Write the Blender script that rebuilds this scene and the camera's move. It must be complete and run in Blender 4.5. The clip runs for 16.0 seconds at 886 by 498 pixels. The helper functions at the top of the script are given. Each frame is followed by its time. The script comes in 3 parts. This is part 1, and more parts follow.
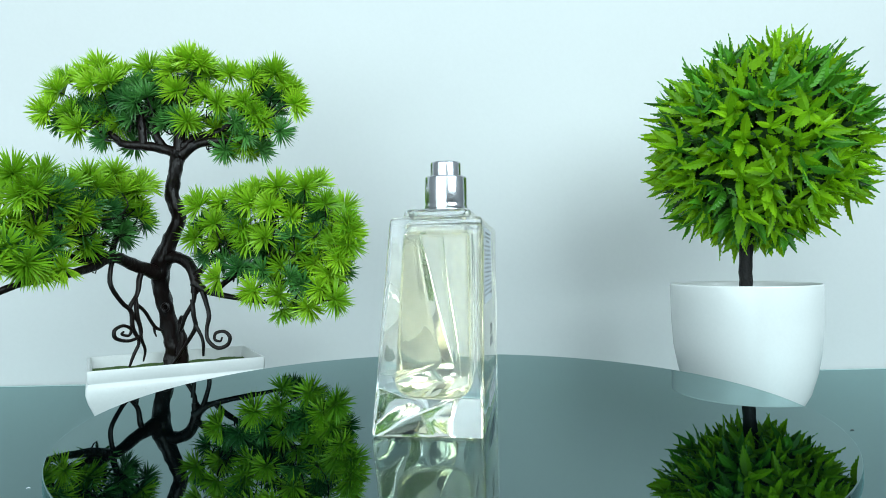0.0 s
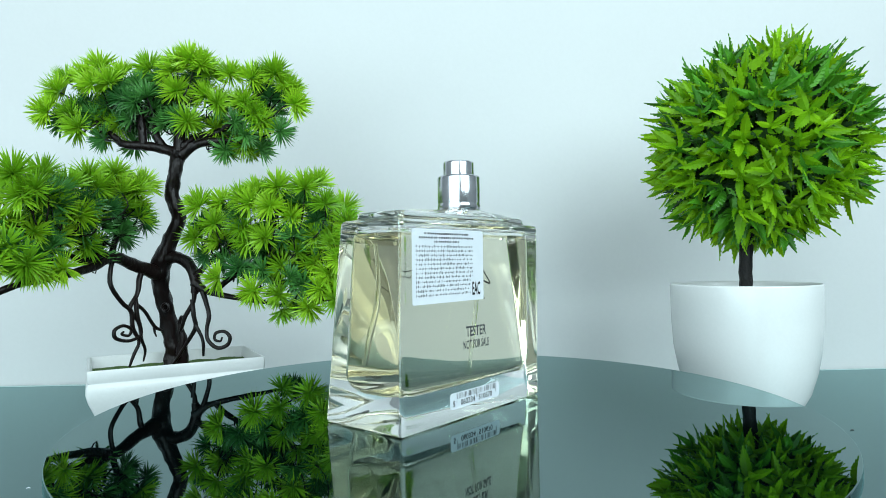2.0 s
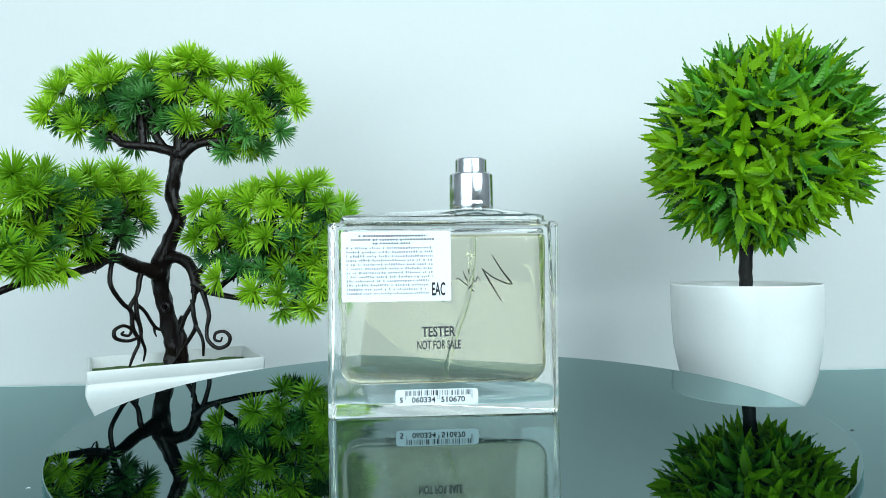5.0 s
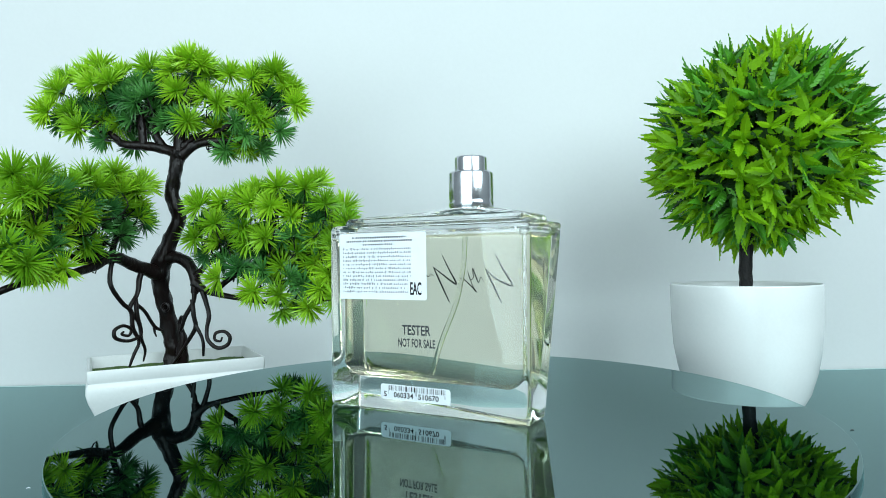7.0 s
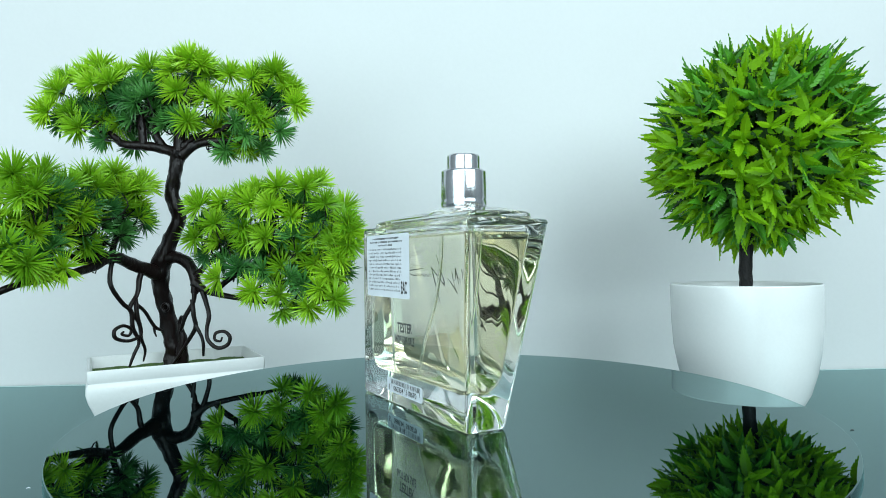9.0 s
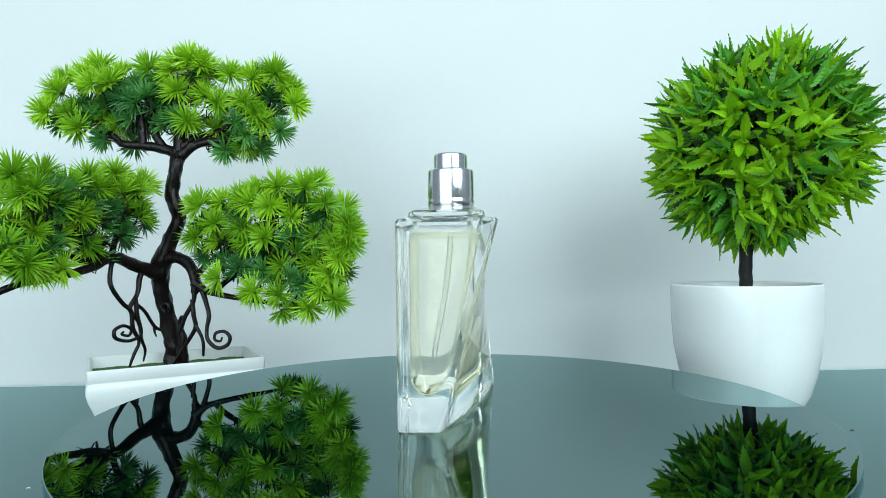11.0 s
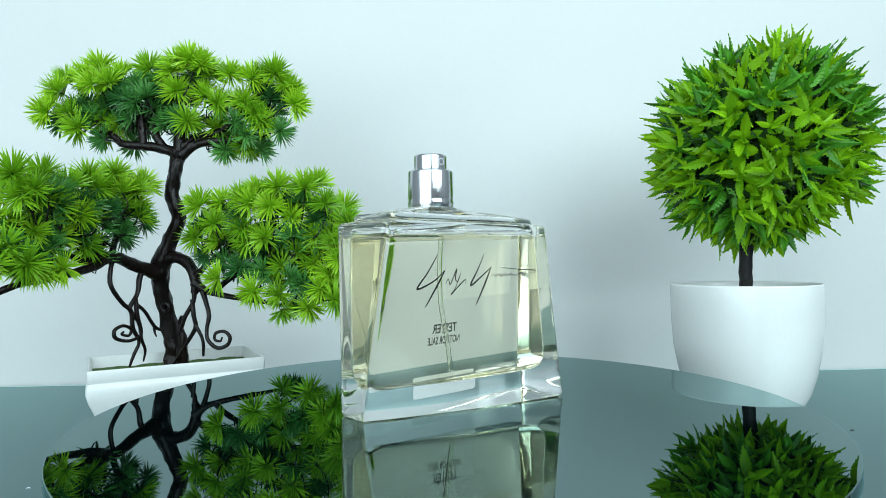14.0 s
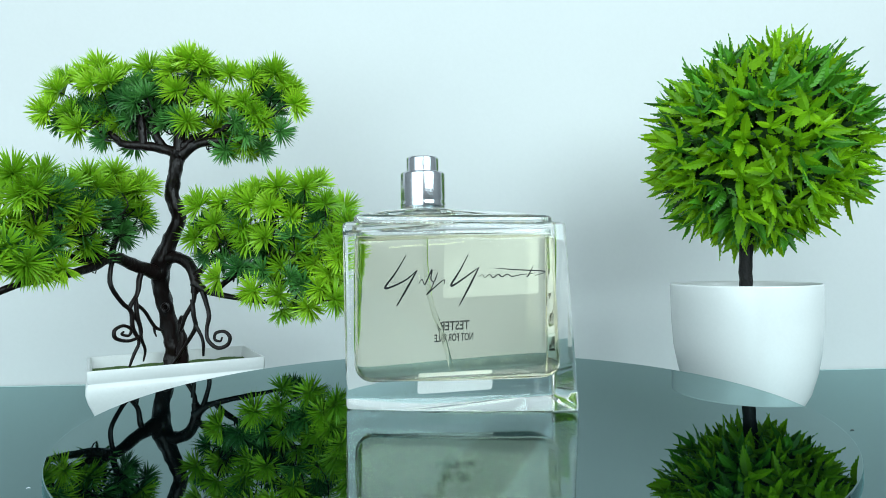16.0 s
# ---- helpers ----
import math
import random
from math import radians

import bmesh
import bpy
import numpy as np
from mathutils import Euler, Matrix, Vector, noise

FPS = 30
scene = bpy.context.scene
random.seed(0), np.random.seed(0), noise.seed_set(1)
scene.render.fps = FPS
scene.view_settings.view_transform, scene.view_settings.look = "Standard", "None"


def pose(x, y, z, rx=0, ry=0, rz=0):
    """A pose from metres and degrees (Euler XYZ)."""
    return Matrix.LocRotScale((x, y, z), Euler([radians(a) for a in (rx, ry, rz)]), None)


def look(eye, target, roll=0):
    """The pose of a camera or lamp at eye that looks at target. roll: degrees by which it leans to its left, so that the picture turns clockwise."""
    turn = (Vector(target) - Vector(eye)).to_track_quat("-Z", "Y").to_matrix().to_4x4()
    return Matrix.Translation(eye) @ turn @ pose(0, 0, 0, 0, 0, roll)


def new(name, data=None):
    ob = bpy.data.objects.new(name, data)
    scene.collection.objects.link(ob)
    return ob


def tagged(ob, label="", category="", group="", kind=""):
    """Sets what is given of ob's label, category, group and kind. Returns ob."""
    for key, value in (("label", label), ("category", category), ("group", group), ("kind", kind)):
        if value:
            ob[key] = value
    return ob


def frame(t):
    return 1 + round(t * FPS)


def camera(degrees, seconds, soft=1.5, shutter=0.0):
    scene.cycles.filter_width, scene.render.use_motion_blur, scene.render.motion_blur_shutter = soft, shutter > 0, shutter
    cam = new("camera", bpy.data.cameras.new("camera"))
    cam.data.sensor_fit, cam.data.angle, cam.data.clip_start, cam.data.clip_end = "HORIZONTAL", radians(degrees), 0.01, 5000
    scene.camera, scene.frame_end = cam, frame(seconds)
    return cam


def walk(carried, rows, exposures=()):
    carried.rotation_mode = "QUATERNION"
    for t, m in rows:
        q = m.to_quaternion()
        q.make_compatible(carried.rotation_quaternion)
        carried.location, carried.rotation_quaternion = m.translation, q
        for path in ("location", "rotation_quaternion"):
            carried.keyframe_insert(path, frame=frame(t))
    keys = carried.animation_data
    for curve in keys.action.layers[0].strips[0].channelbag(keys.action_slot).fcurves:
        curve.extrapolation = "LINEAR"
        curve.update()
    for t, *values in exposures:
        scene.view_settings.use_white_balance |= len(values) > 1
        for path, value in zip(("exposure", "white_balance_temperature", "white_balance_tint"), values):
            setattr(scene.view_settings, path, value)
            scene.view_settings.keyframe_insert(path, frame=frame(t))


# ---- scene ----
# ---- the camera: stands still, a hand's breadth over the turntable ----
cam = camera(70.56, 16.0, soft=0.85)
EYE = (0.0, -0.25087, 0.05835)
AIM = (EYE[0] + math.sin(radians(-0.429)) * math.cos(radians(0.973)),
       EYE[1] + math.cos(radians(-0.429)) * math.cos(radians(0.973)),
       EYE[2] + math.sin(radians(0.973)))
walk(cam, [(0.0, look(EYE, AIM, -0.772)), (16.0, look(EYE, AIM, -0.772))],
     exposures=[(0.0, 0.0), (16.0, 0.0)])

# thick glass passes light on many times
scene.cycles.max_bounces, scene.cycles.glossy_bounces, scene.cycles.transmission_bounces = 24, 16, 20
scene.cycles.caustics_refractive = False

# ---- light: a closed room with two soft lamps in front of the table ----
world = bpy.data.worlds.new("world")
scene.world = world
world.use_nodes = True
world.node_tree.nodes["Background"].inputs["Color"].default_value = (0.75, 0.9, 1.0, 1)
world.node_tree.nodes["Background"].inputs["Strength"].default_value = 0.05


def soft_lamp(name, eye, target, width, height, watts, colour):
    data = bpy.data.lights.new(name, "AREA")
    data.shape, data.size, data.size_y = "RECTANGLE", width, height
    data.energy, data.color = watts, colour
    lamp = new(name, data)
    lamp.matrix_world = look(eye, target)
    return lamp


soft_lamp("soft_lamp", (0.66, -0.90, 0.66), (0.05, 0.25, 0.0), 0.9, 0.8, 17.8, (0.765, 0.955, 1.0))
soft_lamp("soft_lamp", (-0.60, -1.15, 0.33), (-0.06, 0.30, -0.1), 1.3, 1.5, 24.5, (0.765, 0.955, 1.0))
# unseen fill added overhead to brighten the tops of the foliage
soft_lamp("top_fill_lamp", (0.0, -0.60, 1.18), (0.0, -0.50, 0.0), 1.3, 0.9, 2.5, (0.765, 0.955, 1.0))


# ---- materials ----
def nodes_of(name):
    m = bpy.data.materials.new(name)
    m.use_nodes = True
    t = m.node_tree
    return m, t.nodes, t.links, t.nodes["Principled BSDF"]


def mixed(nodes, links, fac, a, b):
    n = nodes.new("ShaderNodeMix")
    n.data_type = "RGBA"
    links.new(fac, n.inputs["Factor"])
    for sock, v in ((n.inputs["A"], a), (n.inputs["B"], b)):
        if isinstance(v, tuple):
            sock.default_value = (*v, 1)
        else:
            links.new(v, sock)
    return n.outputs["Result"]


def material(name, a, b, rough=0.5, scale=40.0, fine=600.0, bump=0.1, metal=0.0, ior=1.5, spec=0.5, per="", sheen=0.0, stretch=(1, 1, 1), depth=0.001):
    """Two colours mixed by coarse and fine noise; rough patches and relief follow the fine one."""
    m, nodes, links, p = nodes_of(name)
    tc = nodes.new("ShaderNodeTexCoord")
    mp = nodes.new("ShaderNodeMapping")
    mp.inputs["Scale"].default_value = stretch
    links.new(tc.outputs["Object"], mp.inputs["Vector"])
    n1, n2 = nodes.new("ShaderNodeTexNoise"), nodes.new("ShaderNodeTexNoise")
    n1.inputs["Scale"].default_value, n2.inputs["Scale"].default_value = scale, fine
    n1.inputs["Detail"].default_value, n2.inputs["Detail"].default_value = 4, 3
    for n in (n1, n2):
        links.new(mp.outputs["Vector"], n.inputs["Vector"])
    add = nodes.new("ShaderNodeMath")
    add.operation = "MULTIPLY_ADD"
    links.new(n2.outputs["Fac"], add.inputs[0])
    add.inputs[1].default_value = 0.45
    links.new(n1.outputs["Fac"], add.inputs[2])
    ramp = nodes.new("ShaderNodeMapRange")
    ramp.inputs["From Min"].default_value, ramp.inputs["From Max"].default_value = 0.45, 1.0
    links.new(add.outputs[0], ramp.inputs["Value"])
    fac = ramp.outputs["Result"]
    if per:
        if per == "object":
            r = nodes.new("ShaderNodeObjectInfo").outputs["Random"]
        else:
            r = nodes.new("ShaderNodeNewGeometry").outputs["Random Per Island"]
        mm = nodes.new("ShaderNodeMath")
        mm.operation = "MULTIPLY_ADD"
        links.new(r, mm.inputs[0])
        mm.inputs[1].default_value = 0.7
        half = nodes.new("ShaderNodeMath")
        half.operation = "MULTIPLY"
        half.inputs[1].default_value = 0.4
        links.new(fac, half.inputs[0])
        links.new(half.outputs[0], mm.inputs[2])
        fac = mm.outputs[0]
    links.new(mixed(nodes, links, fac, a, b), p.inputs["Base Color"])
    rr = nodes.new("ShaderNodeMapRange")
    rr.inputs["To Min"].default_value, rr.inputs["To Max"].default_value = rough * 0.8, rough * 1.2
    links.new(n2.outputs["Fac"], rr.inputs["Value"])
    links.new(rr.outputs["Result"], p.inputs["Roughness"])
    p.inputs["Metallic"].default_value = metal
    p.inputs["IOR"].default_value = ior
    p.inputs["Specular IOR Level"].default_value = spec
    if bump:
        bn = nodes.new("ShaderNodeBump")
        bn.inputs["Strength"].default_value, bn.inputs["Distance"].default_value = bump, depth
        links.new(n2.outputs["Fac"], bn.inputs["Height"])
        links.new(bn.outputs["Normal"], p.inputs["Normal"])
    return m


def clear(name, colour, ior, rough=0.0):
    m = bpy.data.materials.new(name)
    m.use_nodes = True
    nodes, links = m.node_tree.nodes, m.node_tree.links
    nodes.remove(nodes["Principled BSDF"])
    g = nodes.new("ShaderNodeBsdfGlass")
    g.inputs["Color"].default_value, g.inputs["IOR"].default_value, g.inputs["Roughness"].default_value = (*colour, 1), ior, rough
    links.new(g.outputs["BSDF"], nodes["Material Output"].inputs["Surface"])
    return m


WALL = material("wall paint", (0.595, 0.605, 0.61), (0.635, 0.645, 0.65), 0.85, 3, 300, 0.05)
ROOM = material("room paint", (0.24, 0.25, 0.26), (0.29, 0.30, 0.31), 0.9, 2, 200, 0.05)
FLOOR = material("floor boards", (0.22, 0.20, 0.18), (0.32, 0.30, 0.27), 0.5, 4, 80, 0.1)


def mirror_black(name, base, tint, rough):
    """Black tinted glass: a dark body under a gloss that grows towards grazing sight."""
    m = bpy.data.materials.new(name)
    m.use_nodes = True
    nodes, links = m.node_tree.nodes, m.node_tree.links
    nodes.remove(nodes["Principled BSDF"])
    body, gloss = nodes.new("ShaderNodeBsdfDiffuse"), nodes.new("ShaderNodeBsdfGlossy")
    fres, mix = nodes.new("ShaderNodeFresnel"), nodes.new("ShaderNodeMixShader")
    tc, smear, span = nodes.new("ShaderNodeTexCoord"), nodes.new("ShaderNodeTexNoise"), nodes.new("ShaderNodeMapRange")
    smear.inputs["Scale"].default_value, smear.inputs["Detail"].default_value = 14, 5
    span.inputs["To Min"].default_value, span.inputs["To Max"].default_value = rough * 0.5, rough * 1.6
    links.new(tc.outputs["Object"], smear.inputs["Vector"])
    links.new(smear.outputs["Fac"], span.inputs["Value"])
    links.new(span.outputs["Result"], gloss.inputs["Roughness"])
    body.inputs["Color"].default_value, gloss.inputs["Color"].default_value = (*base, 1), (*tint, 1)
    fres.inputs["IOR"].default_value = 2.1
    links.new(fres.outputs["Fac"], mix.inputs["Fac"])
    links.new(body.outputs["BSDF"], mix.inputs[1])
    links.new(gloss.outputs["BSDF"], mix.inputs[2])
    links.new(mix.outputs["Shader"], nodes["Material Output"].inputs["Surface"])
    return m


BLACK_GLASS = mirror_black("black glass", (0.0003, 0.0014, 0.0017), (0.74, 1.0, 1.0), 0.012)
TABLE_GLASS = mirror_black("black table gloss", (0.0004, 0.0018, 0.0022), (0.72, 1.0, 1.0), 0.035)
EDGE = material("pale rear line", (0.45, 0.55, 0.55), (0.6, 0.7, 0.7), 0.25, 10, 300, 0.0)
BLACK_PLASTIC = material("black plastic", (0.012, 0.012, 0.013), (0.03, 0.03, 0.032), 0.35, 20, 700, 0.1)
POT_WHITE = material("white glazed plastic", (0.66, 0.67, 0.67), (0.71, 0.72, 0.72), 0.22, 12, 500, 0.02)
TRAY_WHITE = material("white moulded plastic", (0.62, 0.63, 0.63), (0.69, 0.70, 0.70), 0.3, 20, 500, 0.04)
MOSS = material("dark green moss", (0.03, 0.08, 0.012), (0.09, 0.17, 0.03), 0.9, 200, 900, 0.8)
SOIL = material("pot filler", (0.10, 0.11, 0.10), (0.3, 0.31, 0.3), 0.9, 120, 900, 0.5)
BARK = material("dark brown moulded bark", (0.003, 0.002, 0.002), (0.010, 0.0050, 0.0045), 0.32, 90, 420, 0.6, spec=0.22, stretch=(1, 1, 0.35), depth=0.0015)
STEM = material("black stem", (0.003, 0.003, 0.003), (0.010, 0.009, 0.009), 0.5, 200, 1500, 0.7, spec=0.25, stretch=(1, 1, 0.3))
NEEDLE = material("lime green needles", (0.10, 0.32, 0.012), (0.44, 0.75, 0.030), 0.36, 60, 600, 0.0, per="object")
# deeper green of some tufts, with the shade inside the pads mixed in
NEEDLE_DARK = material("deep green shaded needles", (0.020, 0.12, 0.026), (0.09, 0.29, 0.05), 0.42, 60, 600, 0.0, per="object")
LEAF = material("bright green leaves", (0.028, 0.15, 0.003), (0.37, 0.71, 0.010), 0.4, 70, 900, 0.2, per="island", spec=0.3)
LEAF_MID = material("middle green leaves", (0.014, 0.090, 0.005), (0.12, 0.42, 0.02), 0.42, 70, 900, 0.2, per="island", spec=0.35)
# darkened copy of the leaf green: shade inside the ball put into colour
LEAF_SHADE = material("shaded green leaves", (0.004, 0.022, 0.004), (0.02, 0.075, 0.008), 0.5, 70, 900, 0.2, per="island")
GLASS = clear("bottle glass", (0.995, 0.996, 0.995), 1.5)
LIQUID = clear("pale yellow perfume", (0.979, 0.961, 0.875), 1.36 / 1.5)
AIR_GAP = clear("air over perfume", (1, 1, 1), 1 / 1.5)
for wavy, amount in ((LIQUID, 0.2), (GLASS, 0.06)):
    nodes, links = wavy.node_tree.nodes, wavy.node_tree.links
    tc, wave, relief = nodes.new("ShaderNodeTexCoord"), nodes.new("ShaderNodeTexNoise"), nodes.new("ShaderNodeBump")
    wave.inputs["Scale"].default_value, wave.inputs["Detail"].default_value = 60, 1
    relief.inputs["Strength"].default_value, relief.inputs["Distance"].default_value = amount, 0.0006
    links.new(tc.outputs["Object"], wave.inputs["Vector"])
    links.new(wave.outputs["Fac"], relief.inputs["Height"])
    links.new(relief.outputs["Normal"], nodes["Glass BSDF"].inputs["Normal"])
TUBE = clear("dip tube plastic", (0.97, 0.98, 0.95), 1.14)
# glue side greyed to stand in for light lost through glass and perfume
ADHESIVE = material("dimmed label adhesive", (0.58, 0.61, 0.60), (0.64, 0.67, 0.66), 0.7, 200, 2500, 0.0)
NOZZLE = material("grey nozzle plastic", (0.42, 0.43, 0.46), (0.5, 0.51, 0.54), 0.6, 300, 2500, 0.0)
CHROME = material("polished aluminium", (0.62, 0.62, 0.65), (0.70, 0.70, 0.73), 0.2, 60, 900, 0.02, metal=1.0, stretch=(1, 1, 6))
INK = material("black ink", (0.006, 0.006, 0.007), (0.016, 0.016, 0.018), 0.6, 300, 3000, 0.0, spec=0.2)
PRINT = material("dark grey screen print", (0.03, 0.032, 0.036), (0.06, 0.063, 0.07), 0.6, 300, 3000, 0.0, spec=0.2)
GREY_INK = material("grey label print", (0.025, 0.027, 0.033), (0.06, 0.063, 0.075), 0.6, 900, 4000, 0.0)
PAPER = material("white label paper", (0.66, 0.69, 0.74), (0.71, 0.74, 0.79), 0.6, 200, 2500, 0.05)


def let_light_through(m, colour, share):
    """Adds thin translucency to a material."""
    nodes, links = m.node_tree.nodes, m.node_tree.links
    mix, tl = nodes.new("ShaderNodeMixShader"), nodes.new("ShaderNodeBsdfTranslucent")
    tl.inputs["Color"].default_value = (*colour, 1)
    mix.inputs["Fac"].default_value = share
    links.new(nodes["Principled BSDF"].outputs["BSDF"], mix.inputs[1])
    links.new(tl.outputs["BSDF"], mix.inputs[2])
    links.new(mix.outputs["Shader"], nodes["Material Output"].inputs["Surface"])


let_light_through(LEAF, (0.36, 0.66, 0.012), 0.3)
let_light_through(LEAF_MID, (0.12, 0.40, 0.02), 0.15)
let_light_through(NEEDLE, (0.50, 0.74, 0.03), 0.25)


# ---- building helpers ----
def finish(bm, name, material_, sharp=35.0, smooth=True):
    bmesh.ops.recalc_face_normals(bm, faces=bm.faces)
    me = bpy.data.meshes.new(name)
    for f in bm.faces:
        f.smooth = smooth
    bm.to_mesh(me)
    bm.free()
    if smooth:
        me.set_sharp_from_angle(angle=radians(sharp))
        for f in me.polygons:
            f.use_smooth = len(f.vertices) <= 4
    me.materials.append(material_)
    return me


def part(name, bm, material_, parent, label="", sharp=35.0, smooth=True):
    ob = new(name, finish(bm, name, material_, sharp, smooth))
    ob.parent = parent
    return tagged(ob, label)


def thing(name, m, label, category, group="", kind=""):
    ob = new(name)
    ob.empty_display_size = 0.02
    ob.matrix_world = m
    return tagged(ob, label, category, group, kind)


def box(bm, x0, y0, z0, x1, y1, z1, bevel=0.0):
    vs = [bm.verts.new((x, y, z)) for z in (z0, z1) for x, y in ((x0, y0), (x1, y0), (x1, y1), (x0, y1))]
    fs = [bm.faces.new([vs[i] for i in q]) for q in ((3, 2, 1, 0), (4, 5, 6, 7), (0, 1, 5, 4), (1, 2, 6, 5), (2, 3, 7, 6), (3, 0, 4, 7))]
    if bevel:
        bmesh.ops.bevel(bm, geom=list({e for f in fs for e in f.edges}), offset=bevel, segments=3, affect="EDGES", profile=0.5)
    return bm


def loft(bm, rings, cap0=True, cap1=True):
    loops = [[bm.verts.new(c) for c in r] for r in rings]
    n = len(loops[0])
    for a, b in zip(loops, loops[1:]):
        for i in range(n):
            bm.faces.new((a[i], a[(i + 1) % n], b[(i + 1) % n], b[i]))
    if cap0:
        bm.faces.new(loops[0][::-1])
    if cap1:
        bm.faces.new(loops[-1])
    return bm


def lathe(profile, n=64, cx=0.0, cy=0.0, cap0=True, cap1=True):
    return loft(bmesh.new(), [[(cx + r * math.cos(2 * math.pi * i / n), cy + r * math.sin(2 * math.pi * i / n), z) for i in range(n)] for r, z in profile], cap0, cap1)


def spline(pts, per=5):
    """Points along a smooth line through pts (each a tuple of any length)."""
    q = [np.array(a, float) for a in pts]
    q = [2 * q[0] - q[1]] + q + [2 * q[-1] - q[-2]]
    out = []
    for a, b, c, d in zip(q, q[1:], q[2:], q[3:]):
        for k in range(per):
            t = k / per
            out.append(0.5 * (2 * b + (c - a) * t + (2 * a - 5 * b + 4 * c - d) * t * t + (3 * b - a - 3 * c + d) * t ** 3))
    out.append(q[-2])
    return out


def tube(bm, pts, n=10, per=5, rough=0.0):
    """A tapered round limb through pts of (x, y, z, radius)."""
    line = spline(pts, per) if per > 1 else [np.array(a, float) for a in pts]
    rings = []
    for i, a in enumerate(line):
        d = Vector(line[min(i + 1, len(line) - 1)][:3] - line[max(i - 1, 0)][:3])
        if d.length < 1e-9:
            d = Vector((0, 0, 1))
        d.normalize()
        s = d.cross(Vector((0, 1, 0.01))).normalized()
        u = s.cross(d)
        c = Vector(a[:3])
        ring = []
        for k in range(n):
            w = 2 * math.pi * k / n
            r = max(a[3], 0.0002)
            if rough:
                r *= 1 + rough * noise.noise((c + (s * math.cos(w) + u * math.sin(w)) * 0.01) * 160)
            ring.append(c + (s * math.cos(w) + u * math.sin(w)) * r)
        rings.append(ring)
    return loft(bm, rings)


# ---- room, wall and table ----
TABLE_Z = -0.055
TURN = math.degrees(math.atan2(0.034, 0.76))


def structure(name, bm, material_, label, m=None, smooth=False):
    ob = new(name, finish(bm, name, material_, 30, smooth))
    if m is not None:
        ob.matrix_world = m
    return tagged(ob, label, name.split("_")[0], kind="structure")


FLOOR_Z = TABLE_Z - 0.75
back = pose(0.02, 0.3515, 0, 0, 0, TURN)
structure("wall_back", box(bmesh.new(), -1.9, 0.012, FLOOR_Z, 1.9, 0.13, 1.25), WALL, "plain white painted wall behind the table", back)
structure("wall_right", box(bmesh.new(), 1.25, -1.6, FLOOR_Z, 1.37, 0.45, 1.25), ROOM, "plain grey painted side wall")
structure("wall_left", box(bmesh.new(), -1.37, -1.6, FLOOR_Z, -1.25, 0.34, 1.25), ROOM, "plain grey painted side wall")
structure("wall_front", box(bmesh.new(), -1.87, -1.72, FLOOR_Z, 1.87, -1.6, 1.25), ROOM, "plain grey wall facing the table")
structure("ceiling", box(bmesh.new(), -1.95, -1.8, 1.25, 1.95, 0.6, 1.35), ROOM, "plain grey ceiling")
structure("floor", box(bmesh.new(), -1.95, -1.8, FLOOR_Z - 0.1, 1.95, 0.6, FLOOR_Z), FLOOR, "grey-brown wooden floor under the table")

table = thing("table", back @ pose(0, 0, FLOOR_Z), "wide black glossy table against a white wall", "table")
part("tabletop", box(bmesh.new(), -0.55, -0.66, 0.738, 0.55, 0.0, 0.75), TABLE_GLASS, table, "glossy black glass tabletop")
# added pale strip: draws a bright line where table and wall meet
part("edge_strip", box(bmesh.new(), -0.55, 0.0002, 0.739, 0.55, 0.003, 0.7507), EDGE, table, "pale strip added as a bright line at the rear")
for lx in (-0.5, 0.5):
    for ly in (-0.6, -0.05):
        part("leg", box(bmesh.new(), lx - 0.025, ly - 0.025, 0, lx + 0.025, ly + 0.025, 0.738, 0.003), BLACK_PLASTIC, table)

# ---- turntable ----
turntable = thing("turntable", pose(0, 0, TABLE_Z), "round glossy black turntable on a black table", "turntable")
top = -TABLE_Z
platter = part("platter", lathe([(0.1335, top - 0.0060), (0.1362, top - 0.0056), (0.1371, top - 0.0045), (0.1371, top - 0.0002), (0.13695, top - 0.00005), (0.1368, top)], 160), BLACK_GLASS, turntable, "mirror-black glass platter", sharp=60)
part("base", lathe([(0.098, 0.0), (0.1, 0.002), (0.1, 0.040), (0.096, 0.044), (0.06, 0.0455), (0.06, top - 0.006)], 96), BLACK_PLASTIC, turntable)

# ---- perfume bottle (built in millimetres, x along its width, y towards its front) ----
MM = 0.001
BOTTOM = ((-56.2, -18.9), (30.2, -18.9), (30.8, -3.7), (-56.6, 19.0))
TOP = ((-55.7, -18.9), (31.0, -18.9), (31.9, 16.2), (-54.9, 12.0))


def section(z):
    """The bottle's four outer corners at height z: the front face is twisted."""
    k = z / 72.0
    return [Vector(a).lerp(Vector(b), k) for a, b in zip(BOTTOM, TOP)]


def inset(quad, d):
    out = []
    for i in range(4):
        a, b, c = quad[i - 1], quad[i], quad[(i + 1) % 4]
        n1 = Vector((-(b - a).y, (b - a).x)).normalized()
        n2 = Vector((-(c - b).y, (c - b).x)).normalized()
        m = (n1 + n2) / (1 + n1.dot(n2))
        out.append(b + m * d)
    return out


